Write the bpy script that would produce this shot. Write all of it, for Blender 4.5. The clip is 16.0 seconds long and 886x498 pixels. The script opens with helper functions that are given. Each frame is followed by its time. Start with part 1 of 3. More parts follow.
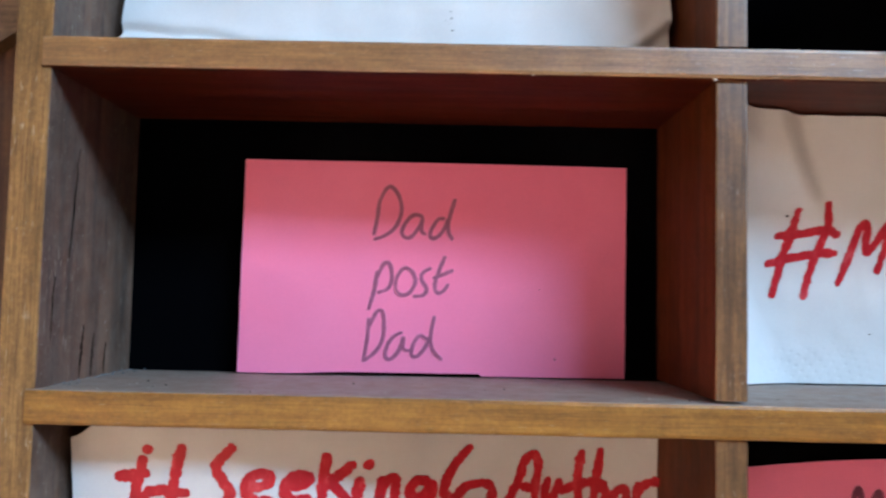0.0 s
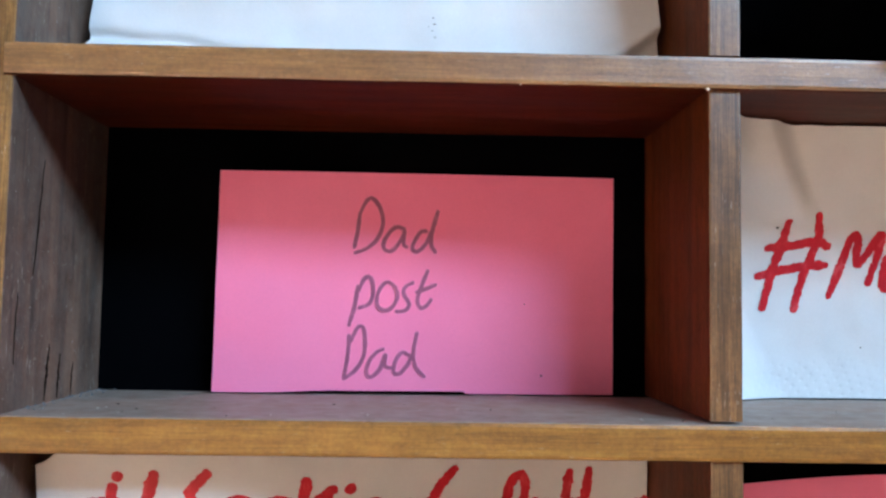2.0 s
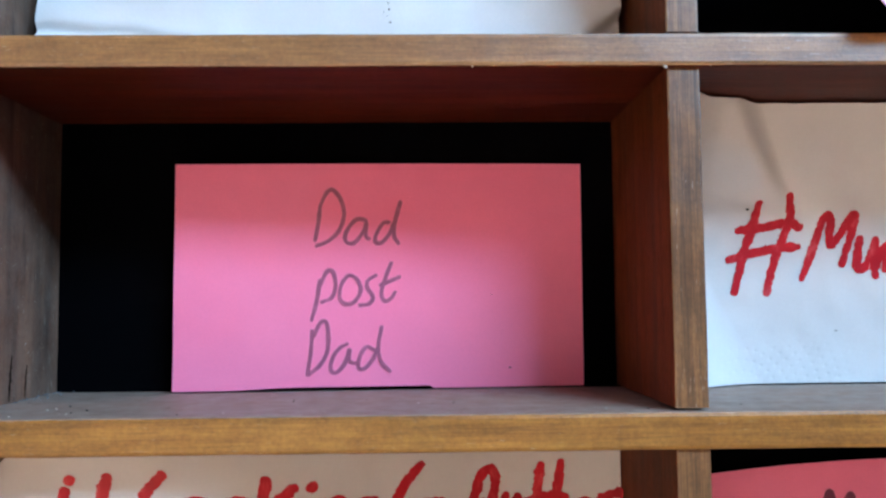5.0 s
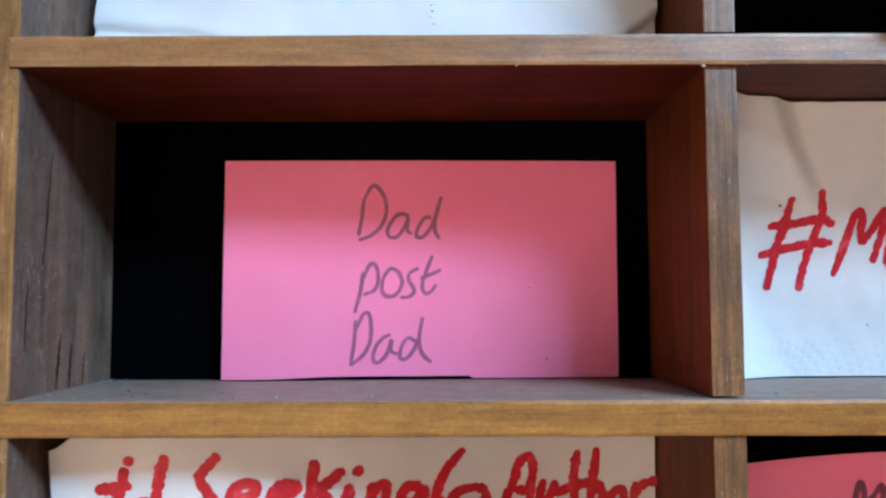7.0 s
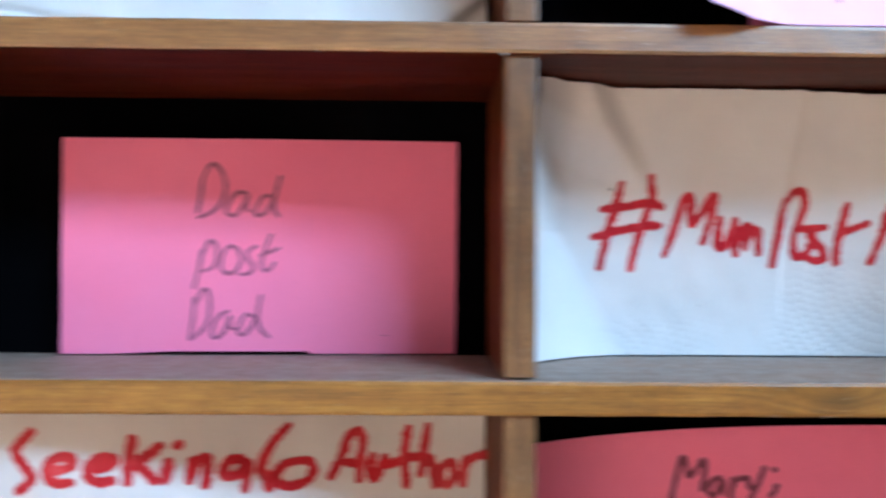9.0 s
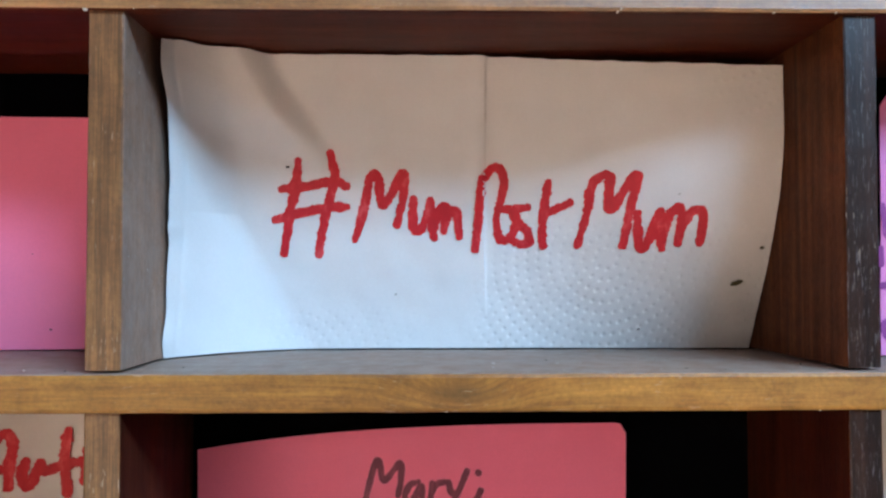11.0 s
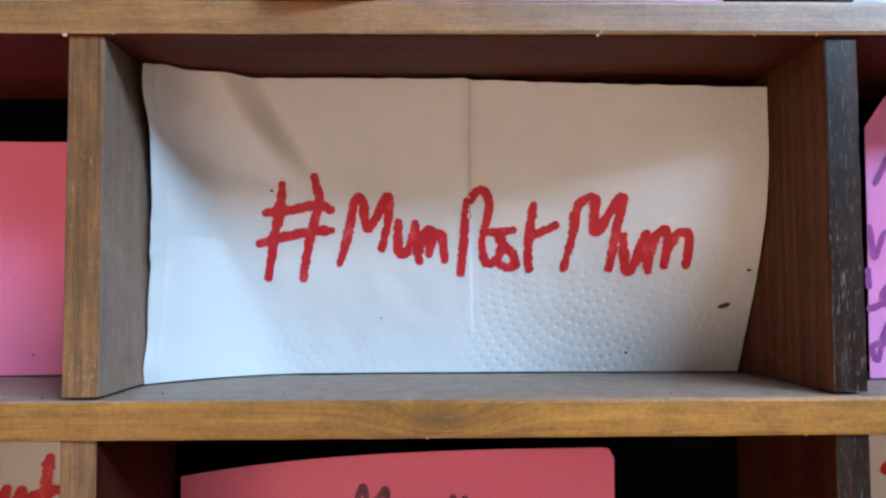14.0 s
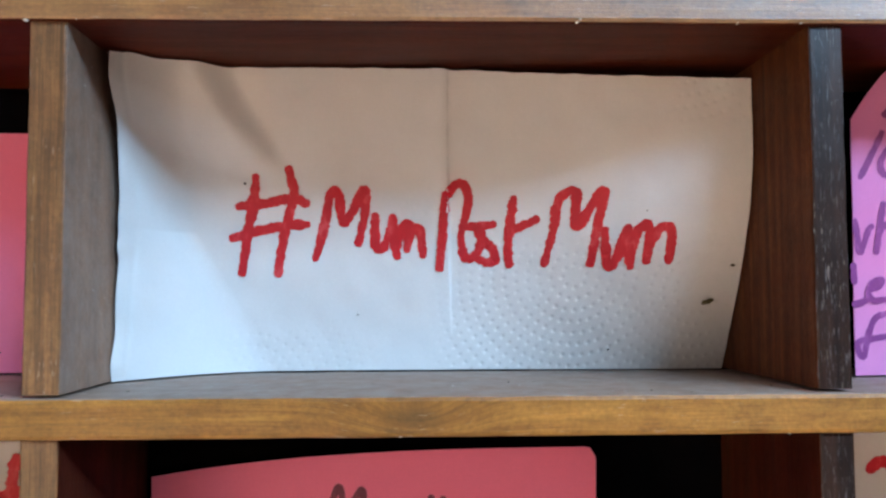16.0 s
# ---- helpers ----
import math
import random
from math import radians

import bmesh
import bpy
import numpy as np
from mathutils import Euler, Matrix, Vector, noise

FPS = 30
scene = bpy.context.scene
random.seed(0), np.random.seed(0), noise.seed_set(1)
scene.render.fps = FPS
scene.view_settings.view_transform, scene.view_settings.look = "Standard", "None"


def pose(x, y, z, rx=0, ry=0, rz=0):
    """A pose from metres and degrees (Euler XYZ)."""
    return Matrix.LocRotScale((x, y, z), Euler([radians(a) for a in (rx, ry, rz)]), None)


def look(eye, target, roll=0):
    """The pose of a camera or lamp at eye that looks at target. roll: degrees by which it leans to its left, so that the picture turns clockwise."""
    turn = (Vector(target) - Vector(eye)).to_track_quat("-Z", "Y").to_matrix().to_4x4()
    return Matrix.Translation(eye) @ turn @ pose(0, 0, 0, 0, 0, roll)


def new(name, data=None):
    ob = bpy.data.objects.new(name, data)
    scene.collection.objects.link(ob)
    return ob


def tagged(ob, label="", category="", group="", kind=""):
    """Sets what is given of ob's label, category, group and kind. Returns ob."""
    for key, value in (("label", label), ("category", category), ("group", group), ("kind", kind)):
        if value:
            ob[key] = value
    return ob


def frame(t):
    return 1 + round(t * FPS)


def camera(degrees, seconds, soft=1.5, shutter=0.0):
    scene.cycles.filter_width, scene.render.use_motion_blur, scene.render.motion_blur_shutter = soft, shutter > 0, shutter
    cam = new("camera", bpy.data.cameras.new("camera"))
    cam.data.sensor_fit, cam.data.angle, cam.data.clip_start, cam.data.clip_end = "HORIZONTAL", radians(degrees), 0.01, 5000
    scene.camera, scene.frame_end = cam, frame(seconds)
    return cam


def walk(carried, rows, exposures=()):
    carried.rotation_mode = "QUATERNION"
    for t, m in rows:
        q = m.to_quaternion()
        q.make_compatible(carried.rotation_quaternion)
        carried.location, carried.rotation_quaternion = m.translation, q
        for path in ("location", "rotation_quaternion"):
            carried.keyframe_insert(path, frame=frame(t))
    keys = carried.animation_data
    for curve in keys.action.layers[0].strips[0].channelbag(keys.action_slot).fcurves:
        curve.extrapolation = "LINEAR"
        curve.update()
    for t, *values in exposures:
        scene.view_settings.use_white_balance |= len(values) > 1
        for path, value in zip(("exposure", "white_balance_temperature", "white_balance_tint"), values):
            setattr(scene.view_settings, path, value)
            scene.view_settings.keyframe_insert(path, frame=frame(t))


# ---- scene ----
cam = camera(56.0, 16.0, 2.4, 0.8)
# seconds, eye x y z, yaw to the left, pitch up, roll
PATH = [
    (0.0, -0.0697, -0.2156, 1.4248, 0.47, 3.61, 1.23),
    (0.3, -0.0731, -0.2120, 1.4244, 0.96, 3.83, 1.50),
    (0.5, -0.0745, -0.2091, 1.4252, 0.06, 4.32, 1.30),
    (1.0, -0.0733, -0.2080, 1.4309, -0.28, 4.47, 0.94),
    (1.5, -0.0732, -0.2095, 1.4317, -0.96, 4.52, 0.89),
    (2.0, -0.0721, -0.2071, 1.4286, -1.20, 3.85, 0.91),
    (2.5, -0.0715, -0.2039, 1.4280, -1.27, 3.77, 0.90),
    (3.0, -0.0731, -0.2058, 1.4267, -1.07, 3.82, 0.97),
    (3.5, -0.0723, -0.2049, 1.4280, -1.20, 3.83, 0.61),
    (4.0, -0.0683, -0.2061, 1.4336, -0.91, 3.80, -0.25),
    (4.2, -0.0657, -0.2045, 1.4328, -1.25, 3.76, -0.54),
    (6.3, -0.0592, -0.2000, 1.4183, -0.97, 4.03, -0.32),
    (6.5, -0.0597, -0.2002, 1.4233, -0.53, 3.80, -0.44),
    (7.0, -0.0676, -0.2090, 1.4229, 0.03, 4.05, -0.22),
    (7.5, -0.0683, -0.2116, 1.4214, 0.37, 3.42, -0.10),
    (8.0, -0.0706, -0.2146, 1.4205, 0.53, 3.68, 0.06),
    (8.5, -0.0622, -0.2145, 1.4229, 0.06, 3.46, 0.21),
    (9.0, -0.0205, -0.2143, 1.4290, -1.09, 1.28, 0.42),
    (9.5, 0.0289, -0.2092, 1.4288, -0.84, 1.88, 0.40),
    (10.0, 0.0631, -0.1982, 1.4249, -1.65, 1.30, -0.67),
    (10.2, 0.0738, -0.1961, 1.4219, -1.39, 1.29, -0.37),
    (12.3, 0.0817, -0.1909, 1.4229, -1.52, 3.24, 0.16),
    (12.5, 0.0843, -0.1897, 1.4227, -1.42, 3.19, -0.08),
    (13.0, 0.0833, -0.1890, 1.4219, -1.51, 3.07, -0.18),
    (13.5, 0.0825, -0.1902, 1.4214, -1.36, 3.30, -0.12),
    (14.0, 0.0828, -0.1920, 1.4230, -1.24, 3.36, -0.27),
    (14.5, 0.0814, -0.1921, 1.4216, -1.33, 3.45, -0.18),
    (15.0, 0.0842, -0.1907, 1.4246, -1.77, 3.59, -0.47),
    (15.5, 0.0848, -0.1891, 1.4234, -1.48, 3.24, -0.44),
    (16.0, 0.0868, -0.1864, 1.4218, -1.83, 3.35, -0.25),
]


def heading(x, y, z, yaw, pitch, roll):
    a, b = radians(yaw), radians(pitch)
    ahead = Vector((-math.sin(a) * math.cos(b), math.cos(a) * math.cos(b), math.sin(b)))
    return look((x, y, z), Vector((x, y, z)) + ahead, roll)


walk(cam, [(t, heading(*row)) for t, *row in PATH], [(0.0, 0.70, 6550, 12.5), (0.7, 0.80, 6530, 12.0), (3.0, 0.81, 6400, 11.5), (8.8, 0.86, 6270, 11.5), (10.2, 0.75, 6350, 12.0), (12.3, 0.74, 6580, 12.0), (16.0, 0.74, 6600, 11.5)])

# ---- world, sun, window light ----
world = bpy.data.worlds.new("sky")
scene.world = world
world.use_nodes = True
wn, wl = world.node_tree.nodes, world.node_tree.links
sky = wn.new("ShaderNodeTexSky")
sky.sky_type, sky.sun_disc = "NISHITA", False
sky.sun_elevation, sky.sun_rotation = radians(26), radians(311)
wn["Background"].inputs["Strength"].default_value = 0.05
wl.new(sky.outputs[0], wn["Background"].inputs["Color"])

# low sun through the added door, bounced off the ochre wall as warm fill
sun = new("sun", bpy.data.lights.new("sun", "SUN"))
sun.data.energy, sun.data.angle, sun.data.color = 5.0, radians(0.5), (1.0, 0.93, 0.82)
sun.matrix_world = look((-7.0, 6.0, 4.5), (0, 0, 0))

# daylight entering by the window opening
WX0, WX1, WZ0, WZ1, WY = 0.58, 2.60, 2.46, 3.12, -1.75
# opening of the added, unseen door
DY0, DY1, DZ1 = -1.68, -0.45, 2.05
day = new("window_daylight", bpy.data.lights.new("window_daylight", "AREA"))
day.data.shape, day.data.size, day.data.size_y = "RECTANGLE", WX1 - WX0 - 0.12, WZ1 - WZ0 - 0.12
day.data.energy, day.data.color = 102.0, (0.39, 0.675, 1.0)
day.matrix_world = look(((WX0 + WX1) / 2, WY + 0.01, (WZ0 + WZ1) / 2), ((WX0 + WX1) / 2, 0, (WZ0 + WZ1) / 2))


# ---- materials ----
def material(name, rough=0.6, spec=0.5):
    m = bpy.data.materials.new(name)
    m.use_nodes = True
    b = m.node_tree.nodes["Principled BSDF"]
    b.inputs["Roughness"].default_value = rough
    b.inputs["Specular IOR Level"].default_value = spec
    return m, m.node_tree.nodes, m.node_tree.links, b


def noise_at(n, l, vec, scale, detail=4.0, rough=0.55):
    """A noise whose coordinates are stretched by scale, three numbers a metre."""
    mp = n.new("ShaderNodeMapping")
    mp.inputs["Scale"].default_value = scale
    l.new(vec, mp.inputs["Vector"])
    t = n.new("ShaderNodeTexNoise")
    t.inputs["Scale"].default_value = 1.0
    t.inputs["Detail"].default_value = detail
    t.inputs["Roughness"].default_value = rough
    l.new(mp.outputs[0], t.inputs["Vector"])
    return t.outputs["Fac"]


def ramp(n, l, fac, stops):
    r = n.new("ShaderNodeValToRGB")
    while len(r.color_ramp.elements) < len(stops):
        r.color_ramp.elements.new(0.5)
    for e, (p, c) in zip(r.color_ramp.elements, stops):
        e.position, e.color = p, (*c, 1)
    l.new(fac, r.inputs[0])
    return r.outputs[0]


def mix(n, l, fac, a, b, blend="MIX"):
    m = n.new("ShaderNodeMix")
    m.data_type, m.blend_type = "RGBA", blend
    for s, v in ((m.inputs[0], fac), (m.inputs[6], a), (m.inputs[7], b)):
        if isinstance(v, (int, float)):
            s.default_value = v
        elif isinstance(v, tuple):
            s.default_value = (*v, 1)
        else:
            l.new(v, s)
    return m.outputs[2]


def maths(n, l, op, a, b=0.0):
    m = n.new("ShaderNodeMath")
    m.operation = op
    for s, v in ((m.inputs[0], a), (m.inputs[1], b)):
        if isinstance(v, (int, float)):
            s.default_value = v
        else:
            l.new(v, s)
    return m.outputs[0]


def bump(n, l, b, height, strength, dist):
    k = n.new("ShaderNodeBump")
    k.inputs["Strength"].default_value, k.inputs["Distance"].default_value = strength, dist
    l.new(height, k.inputs["Height"])
    l.new(k.outputs[0], b.inputs["Normal"])


def wood(name, light, dark, along="x", rough=0.42, flecks=0.0, dust=0.0, knot=None, streaks=0.0, runs=330, coat=0.0, spec=0.5, plain=0.0, pores=0.0, grainy=0.3, relief=0.3):
    """Old stained, varnished wood with its grain along x or z. flecks: pale chips; dust: grey film; knot: (x, z) of a knot."""
    m, n, l, b = material(name, rough, spec)
    vec = n.new("ShaderNodeTexCoord").outputs["Object"]
    lay = (lambda p, q: (p, q, q)) if along == "x" else (lambda p, q: (q, q, p))
    if knot:
        sub = n.new("ShaderNodeVectorMath")
        sub.operation = "SUBTRACT"
        l.new(vec, sub.inputs[0])
        sub.inputs[1].default_value = (knot[0], 0, knot[1])
        sep = n.new("ShaderNodeSeparateXYZ")
        l.new(sub.outputs[0], sep.inputs[0])
        d2 = maths(n, l, "ADD", maths(n, l, "POWER", maths(n, l, "MULTIPLY", sep.outputs[0], 70.0), 2.0), maths(n, l, "POWER", maths(n, l, "MULTIPLY", sep.outputs[2], 150.0), 2.0))
        push = maths(n, l, "MULTIPLY", maths(n, l, "POWER", 2.718, maths(n, l, "MULTIPLY", d2, -1.0)), 0.006)
        cmb = n.new("ShaderNodeCombineXYZ")
        l.new(push, cmb.inputs[2])
        add = n.new("ShaderNodeVectorMath")
        l.new(vec, add.inputs[0])
        l.new(cmb.outputs[0], add.inputs[1])
        vec = add.outputs[0]
    grain = noise_at(n, l, vec, lay(11, 420 - 260 * plain), 5, 0.6)
    fine = noise_at(n, l, vec, lay(60, 2200), 3, 0.6)
    broad = noise_at(n, l, vec, lay(9, 45), 3)
    mid = tuple((p + q) / 2 for p, q in zip(light, dark))
    col = ramp(n, l, grain, [(0.3, dark), (0.5, mid), (0.66, light)])
    col = mix(n, l, grainy * (1 - 0.85 * plain), col, ramp(n, l, fine, [(0.35, (0.42, 0.36, 0.32)), (0.6, (1.14, 1.12, 1.1))]), "MULTIPLY")
    blotch = noise_at(n, l, vec, (95, 95, 95), 5, 0.65)
    col = mix(n, l, 0.55, col, ramp(n, l, blotch, [(0.3, (0.7, 0.62, 0.58)), (0.68, (1.2, 1.18, 1.16))]), "MULTIPLY")
    col = mix(n, l, 0.8, col, ramp(n, l, broad, [(0.3, (0.62, 0.58, 0.55)), (0.65, (1.18, 1.15, 1.1))]), "MULTIPLY")
    mottle = noise_at(n, l, vec, (800, 800, 800), 3, 0.7)
    col = mix(n, l, 0.5, col, ramp(n, l, mottle, [(0.32, (0.55, 0.52, 0.5)), (0.68, (1.25, 1.23, 1.2))]), "MULTIPLY")
    grime = noise_at(n, l, vec, lay(70, 260), 6, 0.75)
    col = mix(n, l, 0.45, col, ramp(n, l, grime, [(0.36, (0.55, 0.50, 0.47)), (0.5, (1, 1, 1)), (0.68, (1.22, 1.2, 1.16))]), "MULTIPLY")
    if knot:
        core = maths(n, l, "POWER", 2.718, maths(n, l, "MULTIPLY", d2, -6.0))
        col = mix(n, l, maths(n, l, "MULTIPLY", core, 0.6), col, (0.06, 0.03, 0.012))
    if dust:
        film = noise_at(n, l, vec, (160, 160, 160), 6, 0.7)
        col = mix(n, l, maths(n, l, "MULTIPLY", ramp(n, l, film, [(0.3, (0.25, 0.25, 0.25)), (0.7, (1, 1, 1))]), dust), col, (0.37, 0.31, 0.26))
        specks = noise_at(n, l, vec, (900, 900, 900), 1)
        col = mix(n, l, ramp(n, l, specks, [(0.76, (0, 0, 0)), (0.79, (0.8, 0.8, 0.8))]), col, (0.5, 0.47, 0.43))
    if flecks:
        chips = noise_at(n, l, vec, lay(230, 1500), 2, 0.7)
        patch = noise_at(n, l, vec, (50, 50, 50), 2)
        where = maths(n, l, "MULTIPLY", ramp(n, l, chips, [(0.64, (0, 0, 0)), (0.7, (1, 1, 1))]), ramp(n, l, patch, [(0.42, (0, 0, 0)), (0.66, (1, 1, 1))]))
        col = mix(n, l, maths(n, l, "MULTIPLY", where, flecks), col, (0.62, 0.54, 0.44))
    if pores:
        pit = noise_at(n, l, vec, lay(190, 2600), 3, 0.7)
        col = mix(n, l, maths(n, l, "MULTIPLY", ramp(n, l, pit, [(0.585, (0, 0, 0)), (0.65, (1, 1, 1))]), pores), col, (0.42, 0.40, 0.40))
    if streaks:
        run = noise_at(n, l, vec, lay(22, runs), 5, 0.65)
        col = mix(n, l, maths(n, l, "MULTIPLY", ramp(n, l, run, [(0.58, (0, 0, 0)), (0.68, (1, 1, 1))]), streaks), col, (0.03, 0.018, 0.014))
    if coat:
        b.inputs["Coat Weight"].default_value, b.inputs["Coat Roughness"].default_value = coat, rough
    l.new(col, b.inputs["Base Color"])
    l.new(ramp(n, l, broad, [(0.3, (rough - 0.06,) * 3), (0.7, (rough + 0.1,) * 3)]), b.inputs["Roughness"])
    tooth = noise_at(n, l, vec, (1100, 1100, 1100), 3, 0.6)
    bump(n, l, b, maths(n, l, "ADD", maths(n, l, "ADD", maths(n, l, "MULTIPLY", fine, 0.5), maths(n, l, "MULTIPLY", tooth, 0.7)), grain), relief, 0.0004)
    return m


def paper_stuff(name, colour, tint, rough=0.85, crease=0.25, spec=0.25):
    m, n, l, b = material(name, rough, spec)
    vec = n.new("ShaderNodeTexCoord").outputs["Object"]
    blot = noise_at(n, l, vec, (28, 28, 28), 4)
    fibre = noise_at(n, l, vec, (1500, 1500, 1500), 3, 0.7)
    col = mix(n, l, ramp(n, l, blot, [(0.35, (0, 0, 0)), (0.75, (1, 1, 1))]), colour, tint)
    col = mix(n, l, 0.1, col, ramp(n, l, fibre, [(0.3, (0.6, 0.6, 0.6)), (0.7, (1.1, 1.1, 1.1))]), "MULTIPLY")
    l.new(col, b.inputs["Base Color"])
    bump(n, l, b, maths(n, l, "ADD", maths(n, l, "MULTIPLY", blot, 2.0), maths(n, l, "MULTIPLY", fibre, 0.25)), crease, 0.0006)
    return m


def ink(name, colour, thin, rough=0.5):
    m, n, l, b = material(name, rough, 0.35)
    vec = n.new("ShaderNodeTexCoord").outputs["Object"]
    streak = noise_at(n, l, vec, (300, 300, 130), 5, 0.7)
    l.new(ramp(n, l, streak, [(0.28, thin), (0.46, colour), (0.75, tuple(c * 0.8 for c in colour))]), b.inputs["Base Color"])
    return m


def plaster(name, a, b2, rough=0.9):
    m, n, l, b = material(name, rough, 0.2)
    vec = n.new("ShaderNodeTexCoord").outputs["Object"]
    big = noise_at(n, l, vec, (2, 2, 2), 5)
    l.new(mix(n, l, big, a, b2), b.inputs["Base Color"])
    bump(n, l, b, noise_at(n, l, vec, (120, 120, 120), 4), 0.3, 0.002)
    return m


EDGE_X = wood("golden_shelf_edge", (0.36, 0.168, 0.038), (0.24, 0.105, 0.023), "x", 0.40, 0.35, grainy=0.45, relief=0.16, coat=0.2, spec=0.3, streaks=0.12, runs=600, plain=0.35)
EDGE_WORN = wood("greyed_shelf_edge", (0.34, 0.168, 0.052), (0.22, 0.102, 0.031), "x", 0.38, 0.35, grainy=0.55, relief=0.26, coat=0.9, spec=0.4, streaks=0.15, runs=900, plain=0.3)
EDGE_KNOT = wood("golden_shelf_edge_knot", (0.40, 0.192, 0.038), (0.26, 0.115, 0.023), "x", 0.40, 0.35, 0, (0.0865, 1.3955), streaks=0.3, runs=420, grainy=0.45, relief=0.18, coat=0.2, spec=0.3, plain=0.3)
EDGE_Z = wood("golden_upright_edge", (0.25, 0.128, 0.045), (0.125, 0.058, 0.020), "z", 0.38, 0.4, grainy=0.7, relief=0.18, coat=0.5, spec=0.35, streaks=0.2, runs=800)
EDGE_SIDE = wood("yellowed_side_edge", (0.32, 0.176, 0.060), (0.22, 0.118, 0.040), "z", 0.40, 0.5, grainy=0.7, relief=0.18, coat=0.2, spec=0.3, streaks=0.15, runs=800)
EDGE_DARK = wood("dark_upright_edge", (0.034, 0.014, 0.008), (0.009, 0.004, 0.003), "z", 0.30, 0.4, pores=0.22, grainy=0.5, relief=0.14, coat=0.5, spec=0.15)
# undersides: the shade below each board is deepened in this colour
FACE_X = wood("shaded_red_brown_board", (0.115, 0.022, 0.007), (0.062, 0.010, 0.004), "x", 0.5, spec=0.12, plain=0.7)
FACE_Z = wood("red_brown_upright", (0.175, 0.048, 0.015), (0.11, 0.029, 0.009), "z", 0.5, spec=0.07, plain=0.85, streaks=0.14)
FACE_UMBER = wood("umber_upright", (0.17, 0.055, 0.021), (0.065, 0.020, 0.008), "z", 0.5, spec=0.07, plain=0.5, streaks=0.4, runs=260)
# copy of the upright wood for the bottom row, its shade put into the colour
FACE_SHADED = wood("shaded_brown_upright", (0.075, 0.018, 0.007), (0.035, 0.008, 0.0035), "z", 0.5, spec=0.07, plain=0.8, streaks=0.3)
# right faces: dust, plus window light put into a paler, greyer tone
FACE_GREY = wood("lit_dusty_upright", (0.27, 0.135, 0.072), (0.17, 0.080, 0.042), "z", 0.55, 0.35, 0.42, streaks=0.12, plain=0.85, spec=0.3)
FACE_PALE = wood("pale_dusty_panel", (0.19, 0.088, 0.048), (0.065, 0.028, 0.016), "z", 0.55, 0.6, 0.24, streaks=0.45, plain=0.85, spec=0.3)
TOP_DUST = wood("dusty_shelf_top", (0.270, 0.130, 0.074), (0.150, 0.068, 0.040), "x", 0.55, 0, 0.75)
SPLIT = wood("dark_split", (0.030, 0.015, 0.009), (0.012, 0.006, 0.004), "z", 0.8, spec=0.1)
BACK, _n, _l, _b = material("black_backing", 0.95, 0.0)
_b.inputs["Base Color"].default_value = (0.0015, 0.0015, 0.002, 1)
NAPKIN = paper_stuff("white_tissue", (0.635, 0.62, 0.60), (0.69, 0.68, 0.665), 0.95, 0.3)
PINK = paper_stuff("pink_paper", (0.94, 0.215, 0.36), (0.95, 0.24, 0.395), 0.7, 0.12)
# pink paper whitened: the glare of the blue daylight is in its colour
LIT_LILAC = paper_stuff("lit_lilac_pink_paper", (0.90, 0.50, 0.78), (0.92, 0.56, 0.82), 0.7, 0.12)
# darker copy of the lilac paper, holding the shade under the upper shelf
SHADED_LILAC = paper_stuff("shaded_lilac_paper", (0.64, 0.20, 0.43), (0.69, 0.24, 0.48), 0.7, 0.12)
RED = ink("red_marker", (0.52, 0.007, 0.018), (0.68, 0.08, 0.09))
GREY = ink("grey_pen", (0.36, 0.090, 0.16), (0.55, 0.14, 0.25))
PLUM = ink("plum_pen", (0.20, 0.040, 0.085), (0.36, 0.08, 0.14))
PURPLE = ink("purple_pen", (0.25, 0.045, 0.20), (0.42, 0.11, 0.32))
FAINT = ink("faint_purple_pen", (0.45, 0.14, 0.42), (0.66, 0.27, 0.58))
WALL_WOOD = wood("dark_wall_boards", (0.102, 0.045, 0.021), (0.030, 0.013, 0.007), "z", 0.5)
WALL_BOARD = wood("slanted_wall_boards", (0.20, 0.12, 0.065), (0.10, 0.055, 0.028), "x", 0.5)
CREAM = plaster("ochre_plaster", (0.87, 0.69, 0.585), (0.83, 0.65, 0.545))
FLOOR = wood("floor_planks", (0.62, 0.41, 0.28), (0.46, 0.29, 0.19), "x", 0.4)
WHITE = plaster("white_paint", (0.8, 0.78, 0.74), (0.76, 0.74, 0.7), 0.5)
GLASS, _n, _l, _b = material("window_glass", 0.02)
_b.inputs["Transmission Weight"].default_value = 1.0
SPECK = paper_stuff("brown_speck", (0.06, 0.045, 0.015), (0.12, 0.09, 0.03))
DARK_SPECK = paper_stuff("black_speck", (0.012, 0.011, 0.01), (0.03, 0.028, 0.025))
FLUFF = paper_stuff("grey_fluff", (0.16, 0.16, 0.16), (0.26, 0.26, 0.26), 1.0)
CRUMB = paper_stuff("pale_crumb", (0.45, 0.40, 0.33), (0.55, 0.5, 0.44))


# ---- building blocks ----
def mesh_of(name, bm, mats):
    me = bpy.data.meshes.new(name)
    bm.to_mesh(me)
    bm.free()
    for m in mats if isinstance(mats, (list, tuple)) else (mats,):
        me.materials.append(m)
    return me


def part(name, bm, mats, parent, label=""):
    ob = new(name, mesh_of(name, bm, mats))
    ob.parent = parent
    return tagged(ob, label)


def box(bm, lo, hi):
    made = bmesh.ops.create_cube(bm, size=1.0)["verts"]
    for v in made:
        for k in range(3):
            v.co[k] = lo[k] if v.co[k] < 0 else hi[k]
    return made


def slab(lo, hi):
    bm = bmesh.new()
    box(bm, lo, hi)
    return bm


